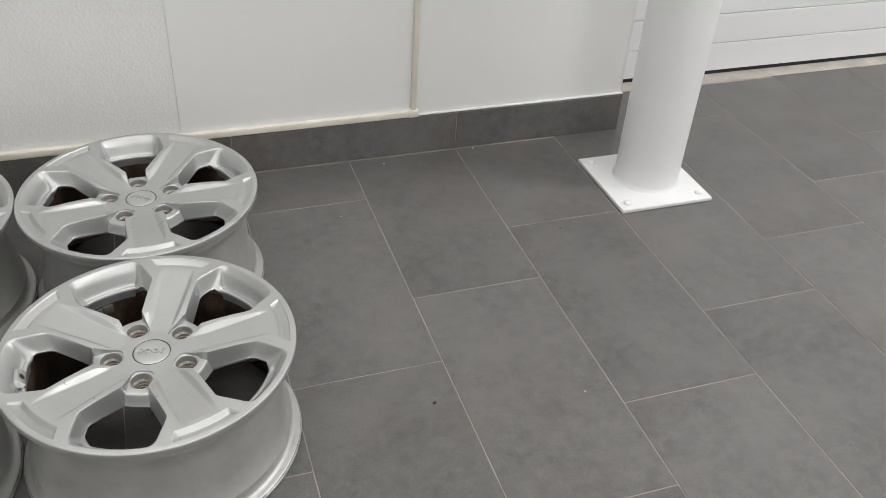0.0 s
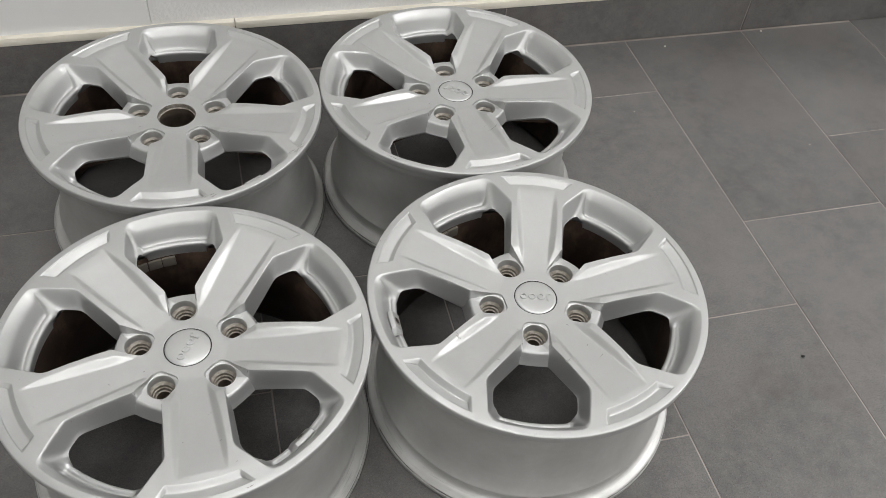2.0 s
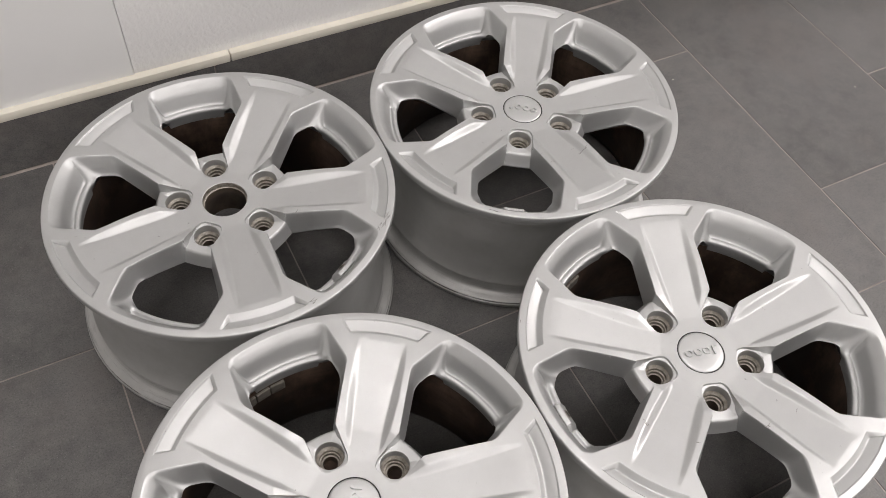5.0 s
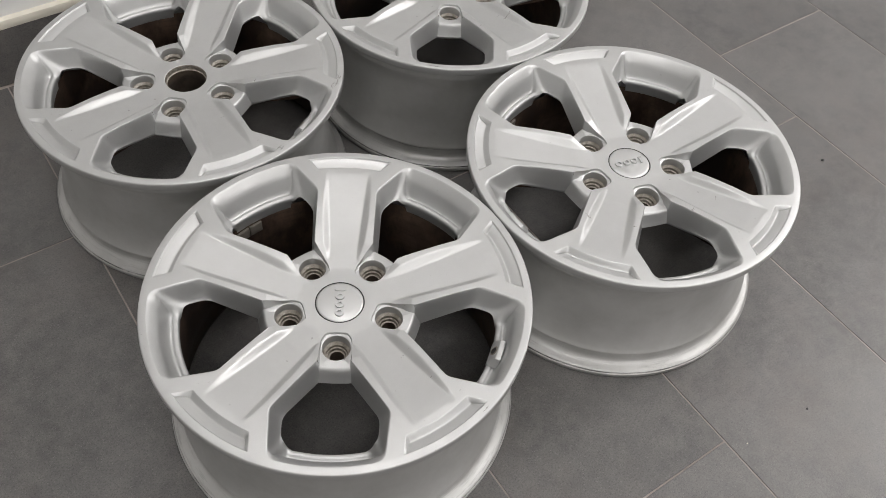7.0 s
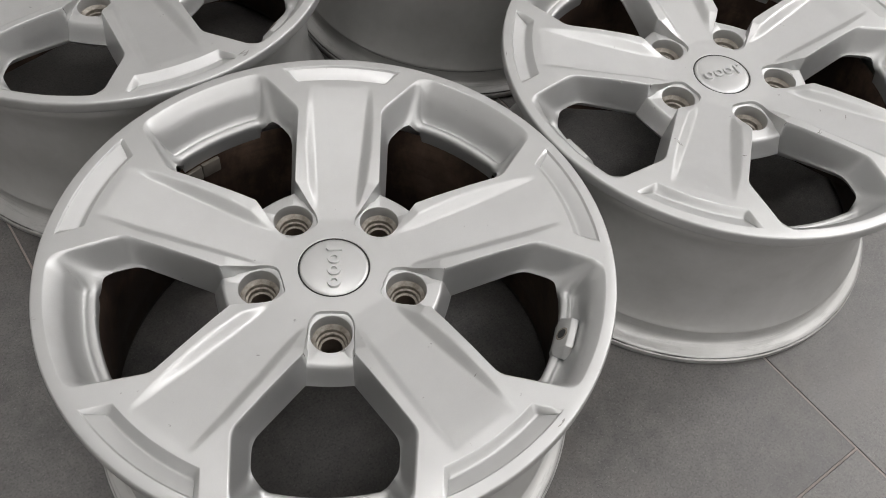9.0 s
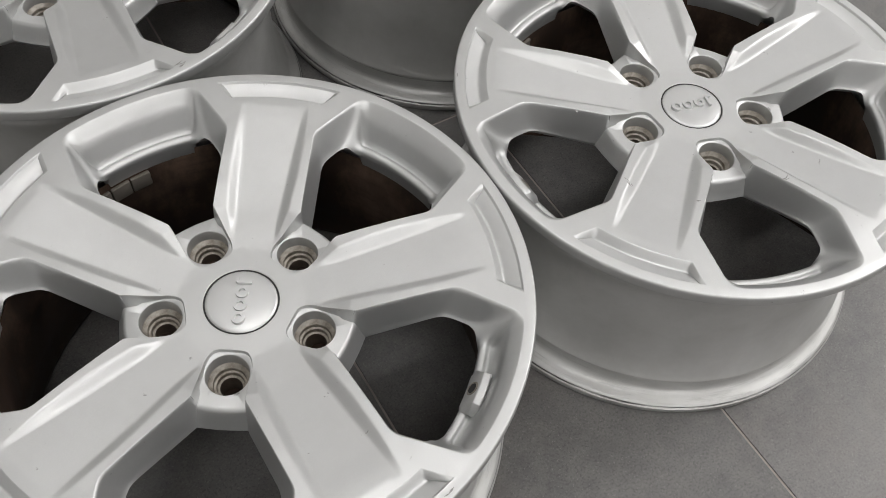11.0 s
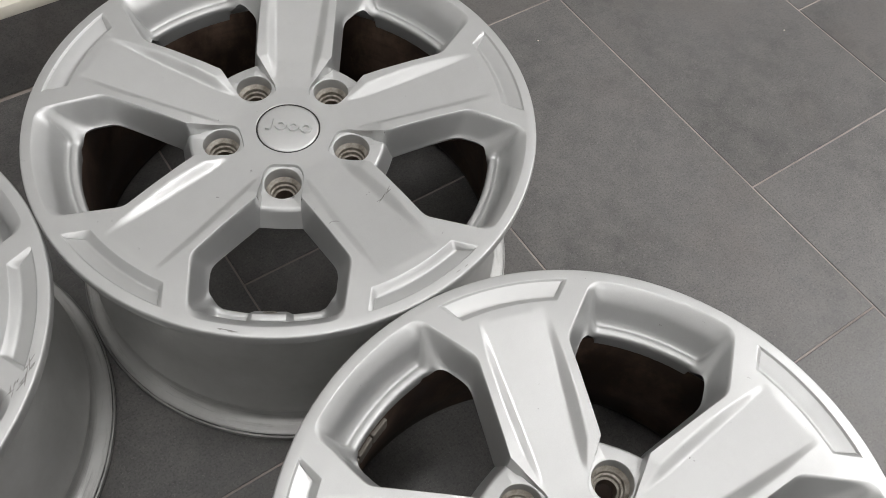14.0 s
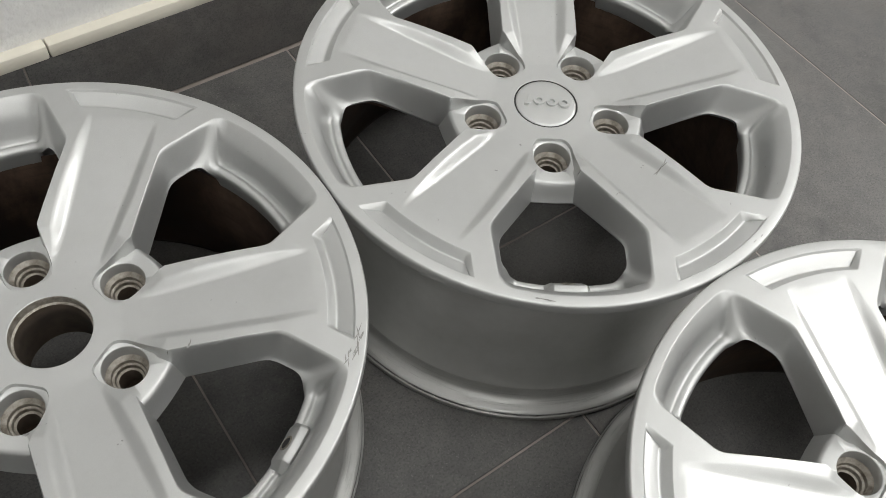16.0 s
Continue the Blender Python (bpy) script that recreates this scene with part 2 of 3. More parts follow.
def room():
    floor = tagged(link("floor", box_mesh("floor", X0, X1, Y0, 1.0, -0.10, -0.0009, GROUT)), "pale grout bed under dark grey floor tiles", "floor", kind="structure")
    tagged(link("ceiling", box_mesh("ceiling", X0, X1, Y0, 1.0, CEILING, CEILING + 0.1, CEILING_WHITE)), "plain white ceiling", "ceiling", kind="structure")
    tagged(link("wall_west", box_mesh("wall_west", X0 - 0.15, X0, Y0, 1.0, -0.1, CEILING, BACK_WALL)), "plain white wall", "wall", kind="structure")
    tagged(link("wall_east", box_mesh("wall_east", X1, X1 + 0.15, Y0, 1.0, -0.1, CEILING, BACK_WALL)), "plain white wall", "wall", kind="structure")
    tagged(link("wall_south", box_mesh("wall_south", X0 - 0.15, X1 + 0.15, Y0 - 0.15, Y0, -0.1, CEILING, BACK_WALL)), "plain white wall", "wall", kind="structure")
    north = tagged(link("wall_north", box_mesh("wall_north", X0, CORNER_X - 0.001, WALL_Y + 0.012, 1.15, -0.1, CEILING, BACK_WALL)),
                   "white wall of smooth panels and rough plaster ending in an outside corner", "wall", kind="structure")
    for a, b, mat, front in ((X0, -2.2562, PLASTER, 0.002), (-2.2558, -1.6470, PLASTER, 0.002), (-1.6475, -1.0402, PANEL, 0.0), (-1.0398, -0.4212, PLASTER, 0.002), (-0.4218, 0.172, PANEL, 0.0), (0.184, CORNER_X, PANEL, 0.0)):
        link("panel", box_mesh("panel", a, b, WALL_Y + front, WALL_Y + 0.0125, 0.1, CEILING - 0.002, mat, 0.0008, 1), north)
    link("panel", box_mesh("panel", CORNER_X - 0.002, CORNER_X + 0.008, WALL_Y + 0.002, DOOR_Y + 0.05, 0.116, CEILING - 0.002, PANEL, 0.0012), north)
    tagged(link("wall_north_lintel", box_mesh("lintel", CORNER_X, X1, DOOR_Y - 0.02, 1.15, 2.4, CEILING, BACK_WALL)), "white wall above the garage door", "wall", kind="structure")
    return floor


FLOOR = room()


def skirting():
    base = tagged(new("baseboard"), "dark grey tile skirting along the white wall", "skirting", kind="structure")
    link("grout_bed", box_mesh("grout_bed", X0, CORNER_X, WALL_Y - 0.008, WALL_Y + 0.004, 0.0, 0.110, GROUT), base)
    edges = [X0, -2.727, -2.121, -1.515, -0.909, -0.303, 0.303, CORNER_X + 0.010]
    for a, b in zip(edges, edges[1:]):
        link("skirting_tile", box_mesh("skirting_tile", a + 0.001, b - 0.001, WALL_Y - 0.010, WALL_Y + 0.006, 0.0008, 0.112, TILE, 0.0012, 1), base)
    link("skirting_tile", box_mesh("skirting_tile", CORNER_X + 0.0005, CORNER_X + 0.0105, WALL_Y + 0.008, DOOR_Y - 0.01, 0.0008, 0.112, TILE, 0.0012, 1), base)
    return base


skirting()


def trunking():
    """Cream cable trunking on top of the skirting, with a riser."""
    duct = tagged(new("cable_trunking"), "cream plastic cable trunking lying on the dark skirting", "cable trunking")
    cuts = [X0 + 0.01, -2.4, -1.365, -0.879, 0.166]
    for a, b in zip(cuts, cuts[1:]):
        link("run", box_mesh("run", a, b - 0.0012, WALL_Y - 0.012, WALL_Y + 0.004, 0.1125, 0.130, CREAM, 0.0025), duct)
    link("corner_piece", box_mesh("corner_piece", 0.163, 0.191, WALL_Y - 0.013, WALL_Y + 0.004, 0.1115, 0.133, CREAM, 0.003), duct)
    link("riser", box_mesh("riser", 0.1705, 0.1855, WALL_Y - 0.010, WALL_Y + 0.004, 0.131, CEILING - 0.01, CREAM, 0.003), duct)
    strip = tagged(link("edge_strip", box_mesh("edge_strip", 0.192, CORNER_X + 0.010, WALL_Y - 0.007, WALL_Y + 0.003, 0.1125, 0.1165, PANEL, 0.0012)), "thin white sealing strip on the dark skirting", "sealing strip")
    return duct, strip


trunking()


def garage_door():
    door = tagged(new("garage_door"), "closed white sectional garage door with horizontal ribs", "garage door", kind="structure")
    z = 0.0155
    for k in range(24):
        top = 0.114 if k == 0 else 0.114 + 0.1 * k
        link("slat", box_mesh("slat", CORNER_X + 0.012, X1, DOOR_Y, DOOR_Y + 0.04, z, top - 0.003, DOOR_WHITE, 0.0012, 1), door)
        z = top
    link("backing", box_mesh("backing", CORNER_X + 0.012, X1, DOOR_Y + 0.006, DOOR_Y + 0.038, 0.016, 2.4, DOOR_WHITE), door)
    link("bottom_seal", box_mesh("bottom_seal", CORNER_X + 0.012, X1, DOOR_Y + 0.004, DOOR_Y + 0.036, 0.0006, 0.016, RUBBER, 0.003), door, "black rubber seal")
    tagged(link("threshold", box_mesh("threshold", CORNER_X + 0.011, X1, 0.818, 1.0, -0.02, 0.0005, THRESHOLD, 0.0004)), "worn pale concrete strip under the garage door", "threshold", kind="structure")
    return door


garage_door()


def column():
    col = tagged(new("steel_column"), "round white painted steel column bolted to the tiled floor", "column")
    cx, cy, r = COLUMN
    link("base_plate", box_mesh("base_plate", 0.611, 0.874, 0.184, 0.447, 0.0005, 0.011, WHITE_STEEL, 0.002), col)
    v, f = lathe([(r + 0.006, 0.0112), (r + 0.003, 0.014), (r + 0.0008, 0.019), (r, 0.026), (r, 1.0), (r, 2.0), (r, CEILING - 0.002)], 64)
    link("shaft", mesh_of("shaft", v, f, [WHITE_STEEL]), col, place=pose(cx, cy, 0))
    v, f = lathe([(0, 0.0075), (0.006, 0.0072), (0.009, 0.005), (0.0095, 0)], 20)
    bolt = mesh_of("bolt", v, f, [WHITE_STEEL])
    for bx in (0.637, 0.848):
        for by in (0.211, 0.420):
            link("bolt", bolt, col, place=pose(bx, by, 0.0112))
    return col


COLUMN = (0.752, 0.322, 0.084)
column()


def ceiling_lamps():
    group = "ceiling light panels"
    for lx, ly, length, width, _ in LAMPS:
        shape = "broad" if width > 0.5 else "long narrow"
        lamp = tagged(new("ceiling_light"), f"white {shape} ceiling light fitting, switched on", "ceiling light", group)
        lamp.location = (lx, ly, CEILING)
        a, b = length / 2, width / 2
        link("housing", box_mesh("housing", -a - 0.04, a + 0.04, -b - 0.04, b + 0.04, -0.06, -0.0005, WHITE_STEEL, 0.006), lamp)
        link("diffuser", box_mesh("diffuser", -a - 0.005, a + 0.005, -b - 0.005, b + 0.005, -0.062, -0.0585, DIFFUSER), lamp)


DIFFUSER, _, _, diff_b = material("lit_diffuser", (0.8, 0.8, 0.8), 0.5)
diff_b.inputs["Emission Color"].default_value = (1, 0.98, 0.95, 1)
diff_b.inputs["Emission Strength"].default_value = 1.4
ceiling_lamps()


# ---- alloy wheels ----
LIP = 0.2258         # height of the face above the floor
TURN5 = 2 * math.pi / 5
SLOT_IN, SLOT_OUT = 0.2046, 0.2262      # radii of the slot at the end of each spoke


def blend(x, stops):
    return float(np.interp(x, [a for a, _ in stops], [b for _, b in stops]))


TROUGH = [(0.0, -0.0215), (0.05, -0.0215), (0.085, -0.0180), (0.13, -0.0114), (0.165, -0.0056), (0.185, -0.0018), (0.197, 0.0), (0.3, 0.0)]
FLANK = [(0.0, -0.0215), (0.05, -0.0214), (0.065, -0.0200), (0.075, -0.0165), (0.088, -0.0105), (0.11, -0.0066), (0.14, -0.0032), (0.18, -0.0006), (0.2, 0.0), (0.3, 0.0)]
HALF_LOW = [(0.05, 0.0155), (0.08, 0.0168), (0.195, 0.0255), (0.3, 0.0255)]
BAND = [(0.05, 0.004), (0.068, 0.005), (0.085, 0.0095), (0.12, 0.0105), (0.16, 0.0088), (0.195, 0.0050), (0.3, 0.0050)]


def face_height(x, y):
    """Height of the painted face, from the lip, at a place on the wheel; window centres lie at 0, 72, ... degrees."""
    r = math.hypot(x, y)
    a = (math.atan2(y, x) % TURN5) - TURN5 / 2       # angle from the nearest spoke's axis
    s, v = r * math.cos(a), abs(r * math.sin(a))
    low, high = blend(s, TROUGH), blend(r, FLANK)
    f = min(max((v - blend(s, HALF_LOW)) / blend(s, BAND), 0.0), 1.0)
    f = f * 0.5 + 0.5 * f * f * (3 - 2 * f)
    z = low + (high - low) * f
    if r > 0.2328:
        z -= (r - 0.2328) ** 2 * 60
    return z


def polyline(points, step):
    """Points along straight runs, about step apart; the last point is left out."""
    out = []
    for (x0, y0), (x1, y1) in zip(points, points[1:]):
        n = max(1, round(math.hypot(x1 - x0, y1 - y0) / step))
        out += [(x0 + (x1 - x0) * k / n, y0 + (y1 - y0) * k / n) for k in range(n)]
    return out


def rounded(points, radii, seg=4):
    """An open run of corners with each inner corner rounded by a fillet that reaches radius along both sides."""
    out = [points[0]]
    for p, q, w, r in zip(points, points[1:], points[2:], radii):
        a, b, c = Vector(p), Vector(q), Vector(w)
        s, e = b + (a - b).normalized() * r, b + (c - b).normalized() * r
        for k in range(seg + 1):
            t = k / seg
            out.append(tuple((1 - t) ** 2 * s + 2 * t * (1 - t) * b + t * t * e))
    out.append(points[-1])
    return out


def resample(points, n):
    """n + 1 points evenly along a run."""
    p = np.array(points, float)
    d = np.r_[0, np.cumsum(np.hypot(*np.diff(p, axis=0).T))]
    t = np.linspace(0, d[-1], n + 1)
    return [(float(np.interp(k, d, p[:, 0])), float(np.interp(k, d, p[:, 1]))) for k in t]


def resample_spans(points, turns, counts):
    """Points along a run that passes corners, a set count on each span, so that two runs keep their corners together."""
    p = np.array(points, float)
    cuts = [0, *[int(np.argmin(np.hypot(*(p - np.array(t)).T))) for t in turns], len(p) - 1]
    out = []
    for a, b, n in zip(cuts, cuts[1:], counts):
        out += resample(points[a:b + 1], n)[:-1]
    return out + [tuple(points[-1])]


def arc(r, a0, a1, n):
    return [(r * math.cos(radians(a0 + (a1 - a0) * k / n)), r * math.sin(radians(a0 + (a1 - a0) * k / n))) for k in range(n + 1)]


# Upper half of the keyhole-shaped hollow round one window, in (along, across), from the boss outwards.
BOSS_U, BOSS_V = 0.0885, 0.0178
TOP_TURNS, LOW_TURNS = ((0.1585, 0.0680), (0.2166, 0.0632)), ((0.1535, 0.0550), (0.1812, 0.0538))
SIDE_TOP = rounded([(0.0905, 0.0202), *TOP_TURNS, (0.2205, 0.0515)], [0.006, 0.008], 6)
SIDE_LOW = rounded([(0.1025, 0.0208), *LOW_TURNS, (0.1900, 0.0405)], [0.009, 0.009], 6)
SPANS = (20, 14, 8)
POCKET_TOP = rounded([(0.0905, 0.0202), (0.0530, 0.0186), (0.0445, 0.0130), (0.0440, 0.0)], [0.006, 0.004], 4)


def window_runs():
    """Outlines of one window: its edge on the face and its opening below, point for point, and how far each point belongs to the outer arc."""
    na, nb = 30, 10
    top = resample_spans(SIDE_TOP, TOP_TURNS, SPANS)
    low = resample_spans(SIDE_LOW, LOW_TURNS, SPANS)
    a_top = math.degrees(math.atan2(top[-1][1], top[-1][0]))
    a_low = math.degrees(math.atan2(low[-1][1], low[-1][0]))
    arc_top = arc(math.hypot(*top[-1]), a_top, -a_top, na)
    arc_low = arc(math.hypot(*low[-1]), a_low, -a_low, na)
    flip = lambda run: [(u, -v) for u, v in reversed(run)]
    boss_top = [(BOSS_U + 0.0015 * math.cos(math.pi * (k / nb - 0.5)), -BOSS_V + 2 * BOSS_V * k / nb) for k in range(nb + 1)]
    boss_low = [(0.0995 + 0.0008 * math.cos(math.pi * (k / nb - 0.5)), -0.0195 + 0.039 * k / nb) for k in range(nb + 1)]
    up = top[:-1] + arc_top + flip(top)[1:] + boss_top
    down = low[:-1] + arc_low + flip(low)[1:] + boss_low
    kind = [0.0] * len(top[:-1]) + [1.0] * len(arc_top) + [0.0] * (len(top) - 1) + [2.0] * len(boss_top)
    for k in range(1, 7):                           # the ledge dies into the side walls
        share = (0.97, 0.9, 0.76, 0.55, 0.32, 0.12)[k - 1]
        kind[len(top) - 1 - k] = share
        kind[len(top) - 1 + na + k] = share
    # how deep the opening's edge lies: deepest at the boss, shallow along the spokes
    side_deep = list(np.interp(np.arange(len(top)), [0, SPANS[0], sum(SPANS)], [-0.0440, -0.0310, -0.0300]))
    deep = side_deep[:-1] + [DEEP] * len(arc_top) + side_deep[::-1][1:] + [-0.0460] * len(boss_top)
    deep = [d + (DEEP - d) * k if k < 1.0 else d for d, k in zip(deep, kind)]
    return up, down, kind, deep


DEEP = -0.041
SIDE_STEPS = [(0.0, 0.0), (0.05, 0.008), (0.105, 0.028), (0.16, 0.065), (0.21, 0.12), (0.38, 0.36), (0.55, 0.58), (0.72, 0.78), (0.88, 0.93), (1.0, 1.0)]
ARC_STEPS = [(0.0, 0.0), (0.02, 0.007), (0.06, 0.030), (0.19, 0.132), (0.30, 0.235), (0.37, 0.315), (0.43, 0.424), (0.59, 0.745), (0.65, 0.842), (0.685, 0.873), (0.72, 0.882), (0.75, 0.876), (0.78, 0.850), (0.81, 0.833), (0.85, 0.827),
             (0.90, 0.834), (0.94, 0.846), (0.97, 0.868), (0.99, 0.905), (1.0, 0.95), (1.0, 1.0)]
BOSS_STEPS = [(0.0, 0.0), (0.10, 0.012), (0.19, 0.040), (0.27, 0.085), (0.34, 0.145), (0.40, 0.22), (0.56, 0.45), (0.72, 0.68), (0.87, 0.86), (1.0, 1.0)]
STEPS = 21


def steps_at(stops, k):
    t = np.linspace(0, 1, len(stops))
    return float(np.interp(k / (STEPS - 1), t, [a for a, _ in stops])), float(np.interp(k / (STEPS - 1), t, [b for _, b in stops]))


def boss_height(u):
    return -0.0245 - 0.03 * max(0.0, u - 0.05) - (0.0003 if u > 0.0885 else 0.0)


def face_mesh():
    """The cast face: lip, five grooved spokes, five windows, lug pockets, rim slots and the hub bore, as one skin."""
    verts, faces = [], []

    def add(points):
        first = len(verts)
        verts.extend(points)
        return list(range(first, len(verts)))

    def loft(a, b, closed):
        n = len(a)
        for k in range(n if closed else n - 1):
            faces.append((a[k], b[k], b[(k + 1) % n], a[(k + 1) % n]))

    def spun(u, v, angle):
        return u * math.cos(angle) - v * math.sin(angle), u * math.sin(angle) + v * math.cos(angle)

    up, down, kind, deep_at = window_runs()
    n_pocket = 36
    half_pocket = resample(POCKET_TOP, n_pocket // 2)
    pocket = [(u, -v) for u, v in half_pocket] + [(u, v) for u, v in reversed(half_pocket)][1:]
    holes2d, loops, lines = [], [], []
    for w in range(5):
        ang = w * TURN5
        # window walls
        rims = []
        for k in range(STEPS):
            ring = []
            for (u0, v0), (u1, v1), kd, dp in zip(up, down, kind, deep_at):
                x0, y0 = spun(u0, v0, ang)
                z0 = boss_height(u0) if kd == 2.0 else face_height(x0, y0)
                fs, gs = steps_at(BOSS_STEPS if kd == 2.0 else SIDE_STEPS, k)
                fa, ga = steps_at(ARC_STEPS, k)
                b = 0.0 if kd == 2.0 else kd
                f, g = fs + (fa - fs) * b, gs + (ga - gs) * b
                x, y = spun(u0 + (u1 - u0) * f, v0 + (v1 - v0) * f, ang)
                ring.append((x, y, z0 + (dp - z0) * g))
            rims.append(add(ring))
        under = []
        for (u1, v1), kd, dp in zip(down, kind, deep_at):
            r = math.hypot(u1, v1)
            g = 1 + (0.1968 / r - 1) * kd if kd <= 1.0 else 1.0
            cu, cv = 0.150 - u1, -v1
            d = 0.004 / math.hypot(cu, cv) if kd != 1.0 else 0.0
            under.append((*spun(u1 * g - cu * d, v1 * g - cv * d, ang), -0.056 if kd == 1.0 else dp - 0.006))
        rims.append(add(under))
        for a, b in zip(rims, rims[1:]):
            loft(a, b, True)
        # pocket walls round the lug boss
        plan = [spun(u, v, ang) for u, v in pocket]
        top = [(x, y, face_height(x, y)) for x, y in plan]
        floor_run = []
        for u, v in pocket:
            du, dv = (0.0655 - u), -v
            if u > 0.08:
                fu, fv = u - 0.0015 * (u - 0.08) / 0.0105, v * (1 - 0.12)
            else:
                d = math.hypot(du, dv)
                fu, fv = u + du / d * 0.0010, v + dv / d * 0.0010
            floor_run.append((fu, fv))
        ids = [add(top)]
        for f, g in ((0.15, 0.05), (0.4, 0.22), (0.75, 0.75), (1.0, 1.0)):
            ids.append(add([(*spun(u + (fu - u) * f, v + (fv - v) * f, ang), z + (boss_height(fu) - z) * g) for (u, v), (fu, fv), (_, _, z) in zip(pocket, floor_run, top)]))
        for a, b in zip(ids, ids[1:]):
            loft(a, b, False)
        # boss floor, from its outline to the lug hole
        outline = floor_run + [(BOSS_U + 0.0015 * math.cos(math.pi * (k / 10 - 0.5)), BOSS_V - 2 * BOSS_V * k / 10) for k in range(1, 10)]
        ring_ids = ids[-1] + add([(*spun(u, v, ang), boss_height(u)) for u, v in outline[len(floor_run):]])
        prev = ring_ids
        for r, dz in ((0.0174, 0.0), (0.0171, -0.0004), (0.0168, -0.0013), (0.0165, -0.0135)):
            ring = []
            for u, v in outline:
                a = math.atan2(v, u - 0.0640)
                cu, cv = 0.0640 + r * math.cos(a), r * math.sin(a)
                ring.append((*spun(cu, cv, ang), boss_height(min(cu, 0.088)) + dz))
            now = add(ring)
            loft(prev, now, True)
            prev = now
        hole = [spun(u, v, ang) for u, v in up[:-11]]
        ring2d = hole + [spun(u, v, ang) for u, v in pocket[1:-1]]
        holes2d.append(ring2d)
        loops.append((ring2d, rims[0][: len(hole)] + ids[0][1:-1]))
        # rim slot at the end of the spoke
        mid = ang + TURN5 / 2
        a_in, a_out, n = 11.8, 14.9, 28
        inner, outer = arc(SLOT_IN, -a_in, a_in, n), arc(SLOT_OUT, a_out, -a_out, n)
        ends = polyline([inner[-1], outer[0]], 0.003)[1:], polyline([outer[-1], inner[0]], 0.003)[1:]
        slot = inner + ends[0] + outer + ends[1]
        slot2d = [spun(u, v, mid) for u, v in slot]
        rings = [add([(x, y, face_height(x, y)) for x, y in slot2d])]
        for inset, deep in ((0.0004, 0.025), (0.0011, 0.10), (0.0036, 0.48), (0.0061, 0.87), (0.0070, 0.965), (0.0080, 1.0), (0.0094, 0.975)):
            ring = []
            for u, v in slot:
                r, a = math.hypot(u, v), math.atan2(v, u)
                lim = radians(a_in + (a_out - a_in) * (r - SLOT_IN) / (SLOT_OUT - SLOT_IN))
                side = min(inset * 0.8, 0.0040)
                r2 = min(max(r, SLOT_IN + inset), SLOT_OUT - inset * 0.22)
                a2 = min(max(a, -lim + side / r * 1.25), lim - side / r * 1.25)
                x, y = spun(r2 * math.cos(a2), r2 * math.sin(a2), mid)
                t2 = min(max((r2 - SLOT_IN - 0.008) / (SLOT_OUT - SLOT_IN - 0.008), 0), 1)
                ring.append((x, y, face_height(x, y) - deep * (0.0072 - 0.0058 * t2)))
            rings.append(add(ring))
        for a, b in zip(rings, rings[1:]):
            loft(a, b, True)
        last = rings[-1]
        low_in, low_out = last[: n + 1], last[n + 1 + len(ends[0]): 2 * n + 2 + len(ends[0])][::-1]
        loft(low_in, low_out, False)
        faces.append((low_in[-1], low_out[-1], *reversed(last[n + 1: n + 1 + len(ends[0])])))
        faces.append((low_out[0], low_in[0], *reversed(last[2 * n + 2 + len(ends[0]):])))
        holes2d.append(slot2d)
        loops.append((slot2d, rings[0]))
        # crease lines of the spoke's groove
        for side in (1, -1):
            for part_of in (-0.12, 0.0, 0.2, 0.4, 0.6, 0.8, 1.0, 1.12):
                lines.append([spun(s, side * (blend(s, HALF_LOW) + part_of * blend(s, BAND)), mid) for s in np.linspace(0.060, 0.196, 60)])

    # hub bore
    bore = [(0.0312, None), (0.0304, -0.0222), (0.0301, -0.0235), (0.0300, -0.030), (0.0284, -0.031), (0.0282, -0.044), (0.0300, -0.046), (0.0300, -0.078)]
    steps = 80
    prev = None
    for r, z in bore:
        pts = [(r * math.cos(2 * math.pi * k / steps), r * math.sin(2 * math.pi * k / steps)) for k in range(steps)]
        now = add([(x, y, face_height(x, y) if z is None else z) for x, y in pts])
        if prev:
            loft(prev, now, True)
        else:
            holes2d.append(pts)
            loops.append((pts, now))
        prev = now
    # outer edge of the lip and back of the flange
    steps, prev = 240, None
    for r, z in [(0.2340, None), (0.2349, -0.0005), (0.2356, -0.0014), (0.2360, -0.0030), (0.2360, -0.0100), (0.2350, -0.0128), (0.2320, -0.0142), (0.2240, -0.0160), (0.2195, -0.0195)]:
        pts = [(r * math.cos(2 * math.pi * k / steps), r * math.sin(2 * math.pi * k / steps)) for k in range(steps)]
        now = add([(x, y, face_height(x, y) if z is None else z) for x, y in pts])
        if prev:
            loft(prev, now, True)
        else:
            outer2d = pts
            loops.append((pts, now))
        prev = now

    # painted skin between all outlines
    from mathutils.geometry import delaunay_2d_cdt
    coords, owner, edges = [], [], []
    for pts, ids in loops:
        first = len(coords)
        coords += pts
        owner += ids
        edges += [(first + k, first + (k + 1) % len(pts)) for k in range(len(pts))]
    for run in lines:
        first = len(coords)
        coords += run
        owner += [None] * len(run)
        edges += [(first + k, first + k + 1) for k in range(len(run) - 1)]
    taken = np.array(coords)
    rnd = random.Random(4)
    scatter = []
    for ring in range(50):
        r = 0.034 + 0.004 * ring
        if r > 0.229:
            break
        count = int(2 * math.pi * r / 0.0042)
        for k in range(count):
            a = 2 * math.pi * (k + 0.5 * (ring % 2)) / count
            scatter.append((r * math.cos(a), r * math.sin(a)))
    pts = np.array(scatter)
    near = np.array([np.hypot(*(taken - p).T).min() for p in pts])
    scatter = [p for p, d in zip(scatter, near) if d > 0.0019]

